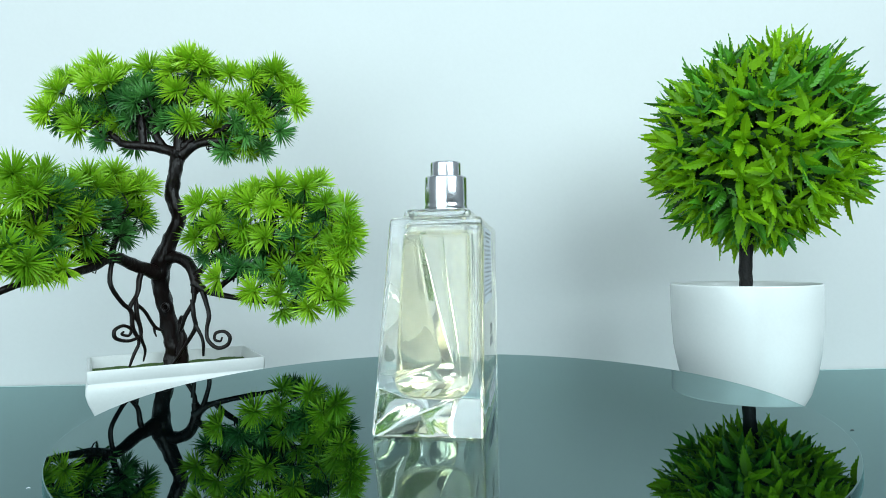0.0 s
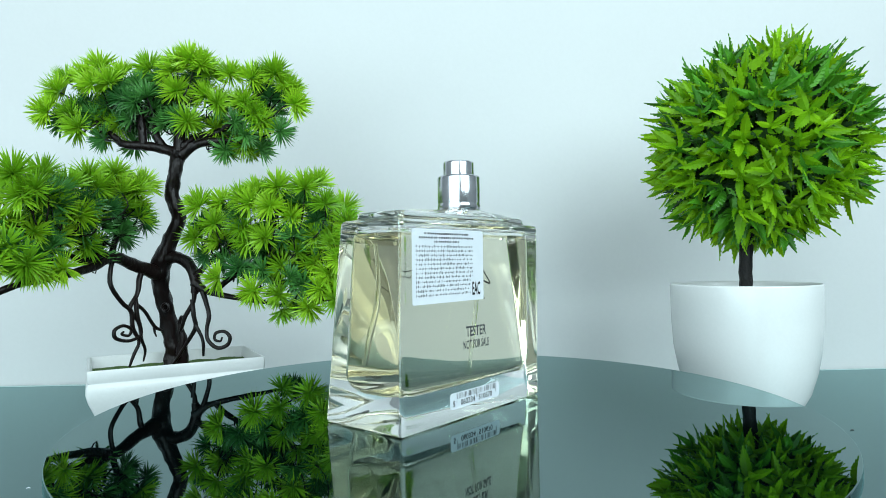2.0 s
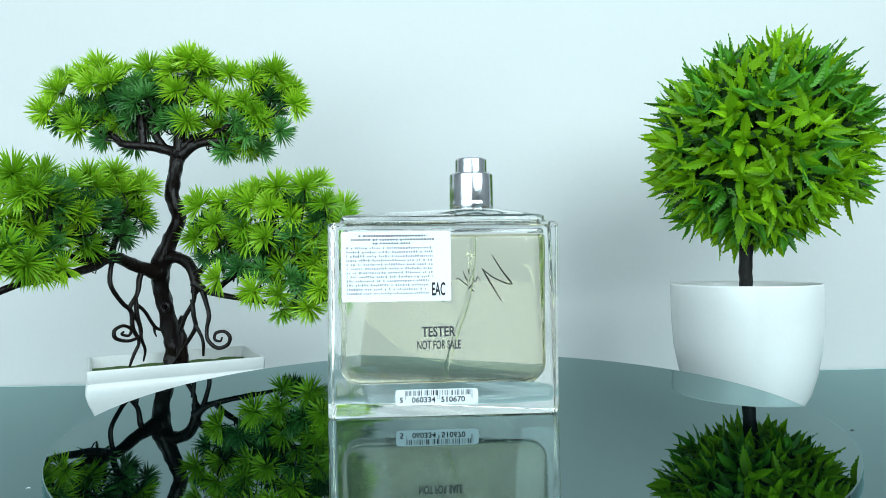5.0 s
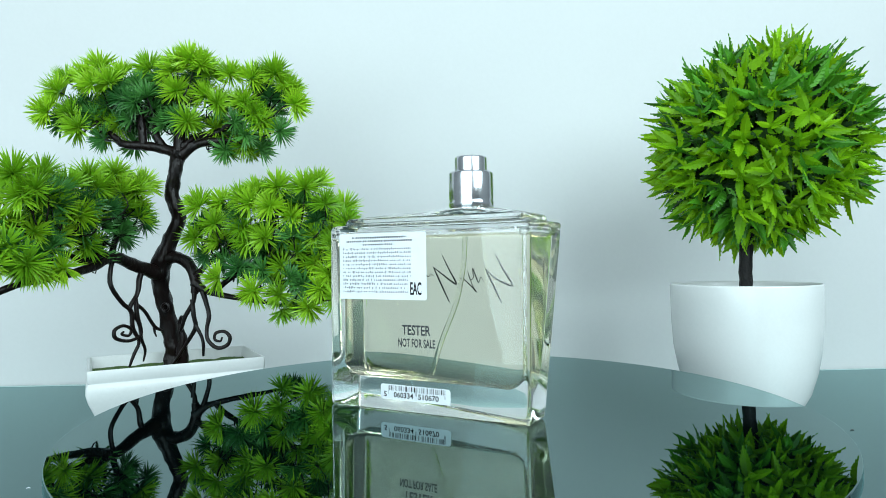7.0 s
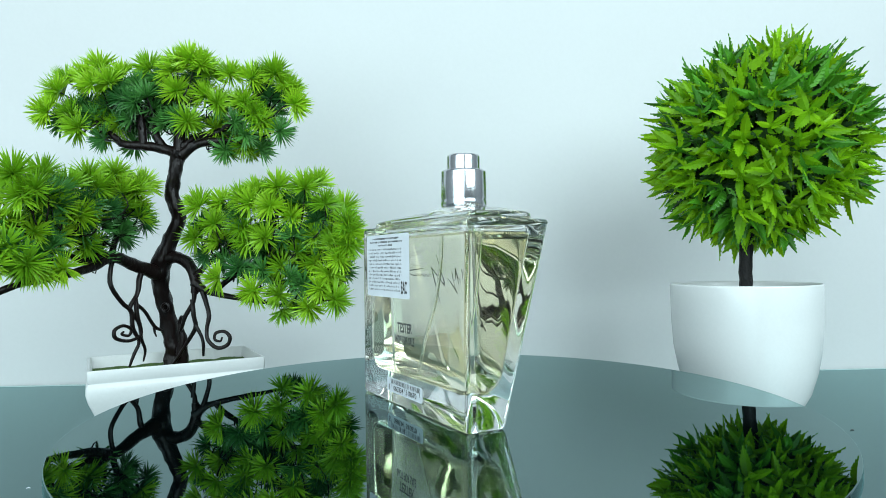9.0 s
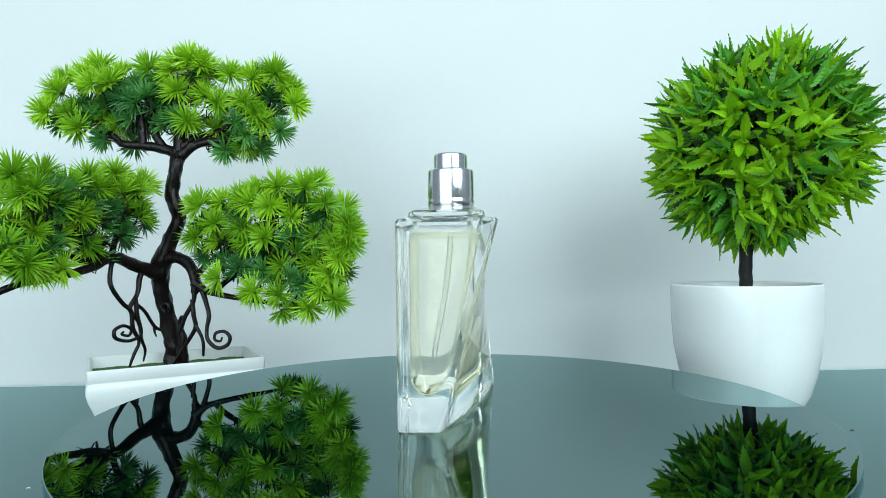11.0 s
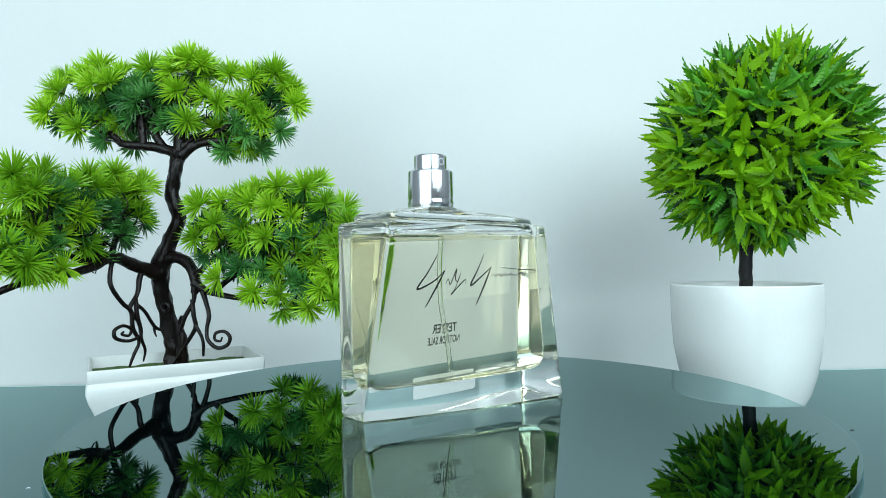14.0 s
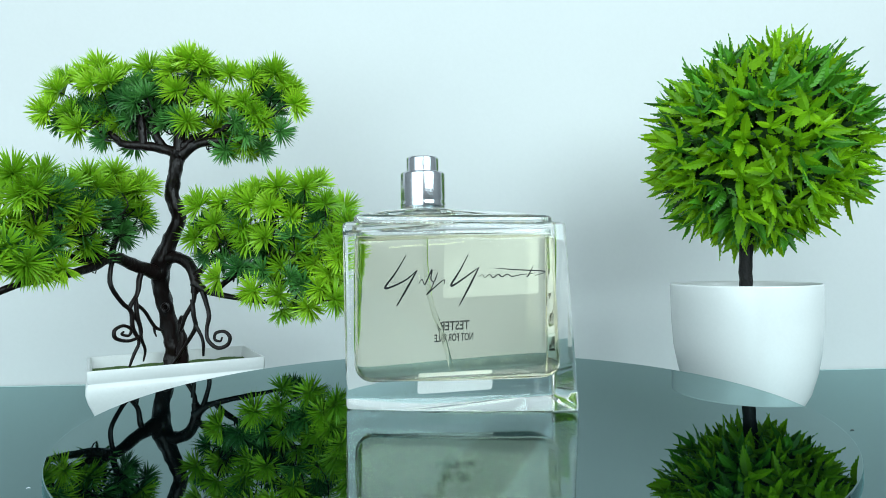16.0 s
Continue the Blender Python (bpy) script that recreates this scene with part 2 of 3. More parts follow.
def ring(quad, radius, z, corner=6, side=10, bow=0.0):
    """A rounded quad as a closed loop with a fixed number of points; its third side may bow outwards."""
    pts = []
    ends = []
    for i in range(4):
        a, b, c = quad[i - 1], quad[i], quad[(i + 1) % 4]
        p0, p1 = b + (a - b).normalized() * radius, b + (c - b).normalized() * radius
        ends.append([p0 * (1 - t) ** 2 + b * 2 * t * (1 - t) + p1 * t * t for t in (k / corner for k in range(corner + 1))])
    for i in range(4):
        pts += ends[i]
        p, q = ends[i][-1], ends[(i + 1) % 4][0]
        d = (q - p).normalized()
        out = Vector((d.y, -d.x)) * (bow if i == 2 else 0.0)
        pts += [p.lerp(q, k / side) + out * (4 * k / side * (1 - k / side)) for k in range(1, side)]
    return [(v.x * MM, v.y * MM, z * MM) for v in pts]


def bowed(z):
    """How far the front face bulges at height z: most at its foot."""
    return 2.6 * (1 - z / 76.0)


def front_y(x, z):
    b0, t0 = BOTTOM, TOP
    k = z / 72.0
    xa, ya = b0[3][0] + (t0[3][0] - b0[3][0]) * k, b0[3][1] + (t0[3][1] - b0[3][1]) * k
    xb, yb = b0[2][0] + (t0[2][0] - b0[2][0]) * k, b0[2][1] + (t0[2][1] - b0[2][1]) * k
    t = (x - xa) / (xb - xa)
    return ya + (yb - ya) * t + bowed(z) * 4 * t * (1 - t)


bottle = thing("perfume_bottle", pose(0, 0, 0), "clear glass tester bottle of pale yellow perfume with a silver pump", "perfume bottle")
rings = [ring(inset(section(0), 2.4), 1.2, 0.35, bow=2.6), ring(inset(section(0), 1.2), 1.5, 0.0, bow=2.6), ring(inset(section(0), 0.35), 1.8, 0.35, bow=2.6), ring(section(1), 2.0, 1.2, bow=bowed(1))]
rings += [ring(section(z), 2.0, z, bow=bowed(z)) for z in range(5, 71, 5)]
q = section(72)
rings += [ring(inset(q, 0.0), 2.0, 71.2), ring(inset(q, 0.5), 2.0, 72.1), ring(inset(q, 1.6), 2.0, 72.5), ring(inset(q, 3.6), 2.2, 72.7),
          ring(inset(q, 4.1), 2.4, 73.2), ring(inset(q, 4.3), 2.6, 74.6), ring(inset(q, 5.0), 3.0, 75.3), ring(inset(q, 6.5), 3.2, 75.6)]
flat = ring(inset(q, 6.5), 3.2, 75.6)
for k, r, z in ((0.15, 11.5, 76.1), (0.40, 11.0, 76.9), (0.65, 10.6, 77.5), (0.85, 10.2, 77.9), (0.96, 9.6, 78.2), (1.0, 8.2, 78.3)):
    loop = []
    for x, y, _ in flat:
        a = math.atan2(y, x)
        loop.append((x * (1 - k) + r * MM * math.cos(a) * k, y * (1 - k) + r * MM * math.sin(a) * k, z * MM))
    rings.append(loop)
glass_body = part("glass_body", loft(bmesh.new(), rings), GLASS, bottle, "thick clear glass with a twisted front face", sharp=28)


def cavity(z0, z1, wall, foot):
    out = []
    if foot:
        for a in range(0, 91, 15):
            s = math.sin(radians(a))
            c = math.cos(radians(a))
            z = z0 + 7.0 * (1 - c)
            out.append(ring(inset(section(z), wall + 7.0 * (1 - s)), 4.0, z, bow=bowed(z)))
        start_z = z0 + 10
    else:
        out.append(ring(inset(section(z0), wall), 4.0, z0))
        start_z = z0 + 0.5
    k = start_z
    while k < z1 - 1.5:
        out.append(ring(inset(section(k), wall), 4.0, k, bow=bowed(k)))
        k += 6 if foot else 0.5
    out += [ring(inset(section(z1), wall + 0.1), 4.0, z1 - 0.8), ring(inset(section(z1), wall + 0.9), 3.6, z1)]
    return out


perfume = part("perfume", loft(bmesh.new(), cavity(11.0, 67.6, 4.4, True)), LIQUID, bottle, "pale yellow-green liquid", sharp=40)
air_gap = part("air_gap", loft(bmesh.new(), cavity(67.9, 70.0, 4.9, False)), AIR_GAP, bottle, sharp=40)
part("dip_tube", tube(bmesh.new(), [(0, 0, 0.0672, 0.0010), (-0.0005, -0.001, 0.056, 0.0010), (-0.003, -0.003, 0.042, 0.0010), (-0.0085, -0.006, 0.027, 0.0010), (-0.0125, -0.008, 0.0135, 0.0010)], 12), TUBE, bottle, "thin curved plastic dip tube")

for pane in (glass_body, perfume, air_gap):
    pane.visible_shadow = False  # clear glass lets the light in

pump = part("pump_collar", lathe([(0.0074, 0.0768), (0.0080, 0.0772), (0.0085, 0.0776), (0.0086, 0.0786), (0.00885, 0.0792), (0.0089, 0.0800), (0.0089, 0.0806), (0.0086, 0.0811), (0.0087, 0.0816), (0.0088, 0.0822),
                                 (0.0088, 0.0918), (0.0086, 0.0924), (0.0081, 0.0927), (0.0067, 0.0928)], 64), CHROME, bottle, "polished silver metal collar", sharp=50)
part("spray_button", lathe([(0.0064, 0.0926), (0.0064, 0.0978), (0.0063, 0.0984), (0.0059, 0.0987), (0.0050, 0.0986), (0.0045, 0.0984)], 64), CHROME, pump, "silver spray button", sharp=50)
nz = bmesh.new()
loft(nz, [[(r * math.cos(a), 0.0064 + dy, 0.0957 + r * math.sin(a)) for a in (2 * math.pi * k / 20 for k in range(20))] for r, dy in ((0.0014, -0.0008), (0.0014, 0.0000), (0.0011, 0.0001), (0.0010, -0.0003))])
part("nozzle", nz, NOZZLE, pump, "small pale round spray nozzle")

# printed and stuck on the flat back
BACK_Y = -18.9


def sheet(bm, x0, z0, x1, z1, y, r=0.8):
    """A thin rounded label standing upright, its face at y (millimetres)."""
    loop = []
    for cx, cz, a0 in ((x1 - r, z1 - r, 0), (x0 + r, z1 - r, 90), (x0 + r, z0 + r, 180), (x1 - r, z0 + r, 270)):
        for k in range(5):
            a = radians(a0 + 22.5 * k)
            loop.append((cx + r * math.cos(a), cz + r * math.sin(a)))
    bm.faces.new([bm.verts.new((x * MM, y * MM, z * MM)) for x, z in loop])
    return bm


def flat_bar(bm, x0, z0, x1, z1, y):
    bm.faces.new([bm.verts.new((x * MM, y * MM, z * MM)) for x, z in ((x0, z0), (x1, z0), (x1, z1), (x0, z1))])


def lettering(name, text, x0, x1, z0, z1, y, material_, parent):
    """Words in the built-in font, fitted to a box on the back."""
    cu = bpy.data.curves.new(name, "FONT")
    cu.body, cu.size, cu.resolution_u, cu.offset = text, 1.0, 3, 0.022
    tmp = new(name, cu)
    me = bpy.data.meshes.new_from_object(tmp.evaluated_get(bpy.context.evaluated_depsgraph_get()))
    bpy.data.objects.remove(tmp)
    co = np.array([v.co for v in me.vertices])
    lo, hi = co.min(0), co.max(0)
    for v in me.vertices:
        v.co = ((x0 + (v.co.x - lo[0]) / (hi[0] - lo[0]) * (x1 - x0)) * MM, y * MM, (z0 + (v.co.y - lo[1]) / (hi[1] - lo[1]) * (z1 - z0)) * MM)
    me.materials.append(material_)
    ob = new(name, me)
    ob.parent = parent
    return ob


label = part("back_label", sheet(bmesh.new(), -50.5, 43.0, -10.0, 69.0, BACK_Y - 0.16), PAPER, bottle, "white printed information label", sharp=60)
part("adhesive", sheet(bmesh.new(), -50.5, 43.0, -10.0, 69.0, BACK_Y - 0.08), ADHESIVE, label, "glued underside, greyed for light lost in the glass", sharp=60)
rng = random.Random(5)
bars = bmesh.new()
for cz, half, h in ((67.3, 12.6, 0.75), (65.9, 15.4, 0.75), (64.5, 7.4, 0.75)):
    x = -31.5 - half
    while x < -31.5 + half:
        w = rng.uniform(0.45, 0.8)
        flat_bar(bars, x, cz - h / 2 + rng.uniform(0, 0.15), min(x + w, -31.5 + half), cz + h / 2, BACK_Y - 0.22)
        x += w + rng.choice((0.3, 0.34, 0.38, 0.4, 0.36, 1.0))
part("headline", bars, INK, label, "dark bold print", smooth=False)
bars = bmesh.new()
for i in range(12):
    cz = 62.9 - i * 1.53
    x, end = -48.6, -16.8 - (1.5 if i > 7 else 0)
    while x < end:
        w = rng.uniform(0.25, 0.55)
        flat_bar(bars, x, cz - rng.choice((0.36, 0.36, 0.36, 0.5)), min(x + w, end), cz + rng.choice((0.15, 0.2, 0.42)), BACK_Y - 0.22)
        x += w + rng.choice((0.36, 0.4, 0.46, 0.52, 1.2, 0.44))
part("small_print", bars, GREY_INK, label, "fine grey print", smooth=False)
lettering("conformity_mark", "EAC", -17.2, -12.2, 44.9, 49.9, BACK_Y - 0.24, INK, label)
lettering("print_tester", "TESTER", -21.2, -8.6, 29.6, 33.5, BACK_Y - 0.06, PRINT, bottle)
lettering("print_not_for_sale", "NOT FOR SALE", -22.9, -6.7, 25.0, 28.3, BACK_Y - 0.06, PRINT, bottle)
sticker = part("barcode_sticker", sheet(bmesh.new(), -31.2, 4.5, -0.5, 10.3, BACK_Y - 0.16, 1.2), PAPER, bottle, "white barcode sticker", sharp=60)
part("adhesive", sheet(bmesh.new(), -31.2, 4.5, -0.5, 10.3, BACK_Y - 0.08, 1.2), ADHESIVE, sticker, "glued underside, greyed for light lost in the glass", sharp=60)
bars = bmesh.new()
for x0, x1, z0 in ((-27.2, -3.6, 8.0),):
    x = x0
    while x < x1:
        w = rng.choice((0.16, 0.16, 0.32, 0.48))
        if not -15.9 < x < -14.6:
            flat_bar(bars, x, z0, x + w, 9.9, BACK_Y - 0.22)
        x += w + rng.choice((0.16, 0.3, 0.45, 0.7))
for x in (-27.5, -15.6, -15.1, -3.2, -2.8):
    flat_bar(bars, x, 6.6, x + 0.16, 9.9, BACK_Y - 0.22)
part("barcode", bars, INK, sticker, smooth=False)
lettering("digits", "5", -29.7, -28.4, 5.4, 7.5, BACK_Y - 0.22, INK, sticker)
lettering("digits", "060334", -25.2, -16.4, 5.4, 7.5, BACK_Y - 0.22, INK, sticker)
lettering("digits", "510670", -14.3, -5.4, 5.4, 7.5, BACK_Y - 0.22, INK, sticker)


def stroke(bm, pts, w0=0.78):
    """An ink stroke on the twisted front face through (x, z) points."""
    line = spline(pts, 6)
    prev = None
    for i, p in enumerate(line):
        d = line[min(i + 1, len(line) - 1)] - line[max(i - 1, 0)]
        n = np.array((-d[1], d[0])) / max(np.hypot(*d), 1e-6) * w0 * (0.35 + 0.65 * math.sin(math.pi * (i + 1) / (len(line) + 1))) / 2
        cur = [bm.verts.new((a * MM, (front_y(a, b) + 0.07) * MM, b * MM)) for a, b in (p + n, p - n)]
        if prev:
            bm.faces.new((prev[0], prev[1], cur[1], cur[0]))
        prev = cur


scribble = bmesh.new()
stroke(scribble, [(8.6, 60.0), (12.5, 53.5), (16.1, 48.6), (15.2, 47.9), (9.0, 50.6), (4.6, 54.2)])
stroke(scribble, [(4.4, 54.4), (8.0, 48.0), (12.0, 41.0)])
stroke(scribble, [(3.8, 49.2), (2.6, 51.0), (1.6, 49.0), (0.4, 51.2), (-1.2, 54.6), (-0.8, 51.0), (-2.2, 50.2), (-3.4, 53.6)], 0.5)
stroke(scribble, [(-3.0, 52.6), (-1.0, 47.6), (0.8, 45.2), (-1.6, 47.4), (-5.6, 50.6), (-6.0, 49.0)], 0.5)
stroke(scribble, [(-15.0, 60.0), (-11.6, 53.8), (-8.6, 49.0), (-9.4, 48.6), (-14.6, 52.0), (-19.2, 55.2)])
stroke(scribble, [(-19.0, 55.0), (-15.6, 48.4), (-11.5, 40.8)])
stroke(scribble, [(-18.6, 51.4), (-20.4, 52.4), (-21.4, 51.2), (-23.2, 52.4), (-24.6, 51.2), (-26.6, 52.4), (-28.0, 51.4), (-30.2, 52.4), (-32.0, 51.5), (-36.0, 52.2), (-39.5, 52.4), (-41.5, 53.0)], 0.45)
stroke(scribble, [(-25.0, 54.8), (-34.0, 54.0), (-45.0, 53.2), (-41.0, 51.6)], 0.45)
stroke(scribble, [(-40.6, 55.6), (-38.6, 52.0), (-37.6, 51.2)], 0.45)
part("ink_scribble", scribble, INK, bottle, "black handwritten pen strokes", smooth=False)

# ---- topiary ball in its pot ----
POT = (0.2115, 0.1995)
topiary = thing("topiary_ball", pose(*POT, TABLE_Z), "round artificial topiary with bright green leaves in a white pot", "potted plant")
RIM = 0.0385 - TABLE_Z
prof = [(0.0280, 0.0), (0.0300, 0.0008), (0.0322, 0.0028), (0.0352, 0.0075), (0.0408, 0.0180), (0.0452, 0.0330), (0.0479, 0.0480), (0.0490, 0.0640), (0.0495, 0.0800), (0.0498, RIM - 0.0012), (0.0496, RIM - 0.0003), (0.0491, RIM),
        (0.0485, RIM - 0.0005), (0.0482, RIM - 0.002), (0.0472, 0.070), (0.046, 0.066)]
part("pot", lathe(prof, 96), POT_WHITE, topiary, "smooth white rounded pot", sharp=60)
part("filler", lathe([(0.0465, 0.0655), (0.0465, 0.0690), (0.0280, 0.0705), (0.006, 0.0710)], 48), SOIL, topiary)
BALL = Vector((0.2225, 0.1995, 0.1357)) - Vector((*POT, TABLE_Z))
part("trunk", tube(bmesh.new(), [(0.0016, 0, 0.069, 0.0045), (0.0016, 0, 0.09, 0.0044), (0.002, 0, 0.112, 0.0045), (BALL.x * 0.6, 0, BALL.z - 0.03, 0.0042), (BALL.x, 0, BALL.z, 0.004)], 14, 5, 0.25), STEM, topiary, "black plastic stem")


def leaf_into(bm, base, out, side, length, width, droop):
    """One pointed leaf with toothed edges and a folded midrib."""
    up = side.cross(out).normalized()
    mid, left, right = [], [], []
    n = 17
    for i in range(n):
        t = i / (n - 1)
        c = base + out * (length * t) + up * (-droop * length * t * t)
        w = width * 0.5 * (math.sin(math.pi * min(1, 0.06 + 0.94 * t ** 0.72)) ** 0.9 if t < 1 else 0)
        w *= 1.12 if i % 2 else 0.86
        lift = up * (w * 0.5)
        fwd = out * (length * 0.05 if i % 2 else 0)
        mid.append(bm.verts.new(c))
        if 0 < i < n - 1:
            left.append(bm.verts.new(c + side * w + lift + fwd))
            right.append(bm.verts.new(c - side * w + lift + fwd))
    for half, flip in ((left, False), (right, True)):
        row = [mid[0]] + half + [mid[-1]]
        for i in range(n - 1):
            if i == 0:
                f = (mid[0], mid[1], row[1])
            elif i == n - 2:
                f = (mid[i], mid[n - 1], row[i])
            else:
                f = (mid[i], mid[i + 1], row[i + 1], row[i])
            bm.faces.new(f if flip else f[::-1])


def sprig_into(bm, rnd, m, big=1.0):
    for k in range(7):
        az = 2 * math.pi * (k + rnd.uniform(-0.25, 0.25)) / 5
        tilt = radians(rnd.uniform(48, 90) if k < 5 else rnd.uniform(5, 40))
        out = Vector((math.sin(tilt) * math.cos(az), math.sin(tilt) * math.sin(az), math.cos(tilt)))
        side = Vector((0, 0, 1)).cross(out)
        side = (side if side.length > 0.05 else Vector((1, 0, 0))).normalized()
        side = (side + out.cross(side) * rnd.uniform(-0.35, 0.35)).normalized()
        L = rnd.uniform(0.0140, 0.0205) * big * (1 if k < 5 else 0.75)
        leaf_into(bm, m @ Vector((0, 0, rnd.uniform(-0.003, 0.003))), (m.to_3x3() @ out).normalized(), (m.to_3x3() @ side).normalized(), L, L * rnd.uniform(0.28, 0.37), rnd.uniform(0.0, 0.7))


def facing(place, axis, spin):
    return Matrix.Translation(place) @ Vector(axis).to_track_quat("Z", "Y").to_matrix().to_4x4() @ Matrix.Rotation(spin, 4, "Z")


rnd = random.Random(11)
sprigs = []
for k in range(8):
    bm = bmesh.new()
    sprig_into(bm, rnd, Matrix.Identity(4))
    me = bpy.data.meshes.new("leaf_sprig")
    for f in bm.faces:
        f.smooth = False
    bm.to_mesh(me)
    bm.free()
    me.materials.append(LEAF_MID if k % 4 == 2 else LEAF)
    sprigs.append(me)
N = 300
for i in range(N):
    h = 1 - 2 * (i + 0.5) / N
    a = i * 2.399963 + rnd.uniform(-0.12, 0.12)
    s = math.sqrt(1 - h * h)
    d = Vector((s * math.cos(a), s * math.sin(a), h + rnd.uniform(-0.06, 0.06))).normalized()
    r = 0.0612 * rnd.uniform(0.88, 1.10)
    axis = (d + Vector((rnd.uniform(-0.4, 0.4), rnd.uniform(-0.4, 0.4), rnd.uniform(-0.25, 0.45)))).normalized()
    ob = new("leaf_sprig", rnd.choice(sprigs))
    ob.parent = topiary
    ob.matrix_local = facing(BALL + Vector((d.x * r, d.y * r, d.z * r * 1.0)), axis, rnd.uniform(0, 6.28)) @ Matrix.Scale(rnd.uniform(0.85, 1.15), 4)
# inner leaves take the darkened green, so the gaps look shaded
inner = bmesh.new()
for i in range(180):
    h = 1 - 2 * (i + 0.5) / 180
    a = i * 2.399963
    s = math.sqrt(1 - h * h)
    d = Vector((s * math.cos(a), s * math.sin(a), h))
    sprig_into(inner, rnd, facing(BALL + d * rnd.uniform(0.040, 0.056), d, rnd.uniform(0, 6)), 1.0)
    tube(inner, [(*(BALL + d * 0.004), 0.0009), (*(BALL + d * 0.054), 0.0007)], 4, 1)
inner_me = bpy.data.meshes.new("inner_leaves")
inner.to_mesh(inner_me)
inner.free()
inner_me.materials.append(LEAF_SHADE)
inner_ob = tagged(new("inner_leaves", inner_me), "dense leaves inside the ball, coloured dark as in shade", kind="stuff")
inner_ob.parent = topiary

# ---- bonsai in its tray ----
bonsai = thing("bonsai_tree", pose(-0.1995, 0.2055, TABLE_Z, 0, 0, 29.6), "artificial bonsai with lime green needle tufts in a white tray", "bonsai")
RIM = -0.0100 - TABLE_Z


def tray_ring(w, d, r, z):
    quad = [Vector((-w, -d)), Vector((w, -d)), Vector((w, d)), Vector((-w, d))]
    return [(x / MM, y / MM, z) for x, y, _ in ring(quad, r, 0, 4, 4)]


rows = [(0.0440, 0.0235, 0.0), (0.0455, 0.0250, 0.0012), (0.0505, 0.0300, 0.0120), (0.0555, 0.0352, 0.0240), (0.0570, 0.0366, 0.0300), (0.0567, 0.0363, 0.0345), (0.0556, 0.0353, 0.0362), (0.0557, 0.0354, 0.0370),
        (0.0562, 0.0359, 0.0378), (0.0564, 0.0361, RIM - 0.0010), (0.0560, 0.0357, RIM), (0.0546, 0.0343, RIM), (0.0542, 0.0339, RIM - 0.0010), (0.0525, 0.0322, RIM - 0.0120), (0.0515, 0.0312, RIM - 0.0140)]
part("tray", loft(bmesh.new(), [tray_ring(w, d, 0.002, z) for w, d, z in rows]), TRAY_WHITE, bonsai, "white rectangular planting tray", sharp=40)
bm = bmesh.new()
gx, gy = 40, 24
grid = [[bm.verts.new((-0.0530 + 0.1060 * i / gx, -0.0327 + 0.0654 * j / gy, RIM - 0.0080 + 0.0012 * noise.noise((i * 0.4, j * 0.4, 0)))) for i in range(gx + 1)] for j in range(gy + 1)]
for j in range(gy):
    for i in range(gx):
        bm.faces.new((grid[j][i], grid[j][i + 1], grid[j + 1][i + 1], grid[j + 1][i]))
part("moss", bm, MOSS, bonsai, "dark green moss sheet", sharp=180)

home = bonsai.matrix_world.inverted()


def local(p):
    return (*(home @ Vector(p[:3])), p[3])


def limb(bm, pts, n=12, rough=0.22, per=6):
    return tube(bm, [local(p) for p in pts], n, per, rough)


trunk = bmesh.new()
limb(trunk, [(-0.1979, 0.2030, -0.0194, 0.00983), (-0.1982, 0.2020, -0.0066, 0.00736), (-0.1989, 0.2000, 0.0039, 0.00651), (-0.2010, 0.1940, 0.0247, 0.00542), (-0.2026, 0.1880, 0.0451, 0.00554), (-0.1999, 0.1850, 0.0582, 0.00669), (-0.1942, 0.1840, 0.0727, 0.00510), (-0.1862, 0.1830, 0.0902, 0.00470), (-0.1912, 0.1820, 0.1060, 0.00469), (-0.1879, 0.1810, 0.1235, 0.00448), (-0.1858, 0.1810, 0.1360, 0.00585)], 18, 0.35)
limb(trunk, [(-0.1999, 0.1850, 0.0609, 0.00511), (-0.1887, 0.1830, 0.0623, 0.00431), (-0.1785, 0.1810, 0.0567, 0.00390), (-0.1738, 0.1790, 0.0450, 0.00349), (-0.1743, 0.1780, 0.0373, 0.00232)], 12)
limb(trunk, [(-0.1913, 0.1970, -0.0168, 0.00485), (-0.1899, 0.1940, -0.0035, 0.00401), (-0.1878, 0.1920, 0.0048, 0.00280), (-0.1905, 0.1920, 0.0148, 0.00160), (-0.1880, 0.1900, 0.0209, 0.00119)], 10)
knot = (-0.1979, 0.1858, 0.0277)
tube(trunk, [local((knot[0] + 0.0024 * math.cos(a), knot[1], knot[2] + 0.0026 * math.sin(a), 0.0009)) for a in (2 * math.pi * k / 10 for k in range(11))], 6, 2)
part("trunk", trunk, BARK, bonsai, "dark brown twisted trunk", sharp=60)
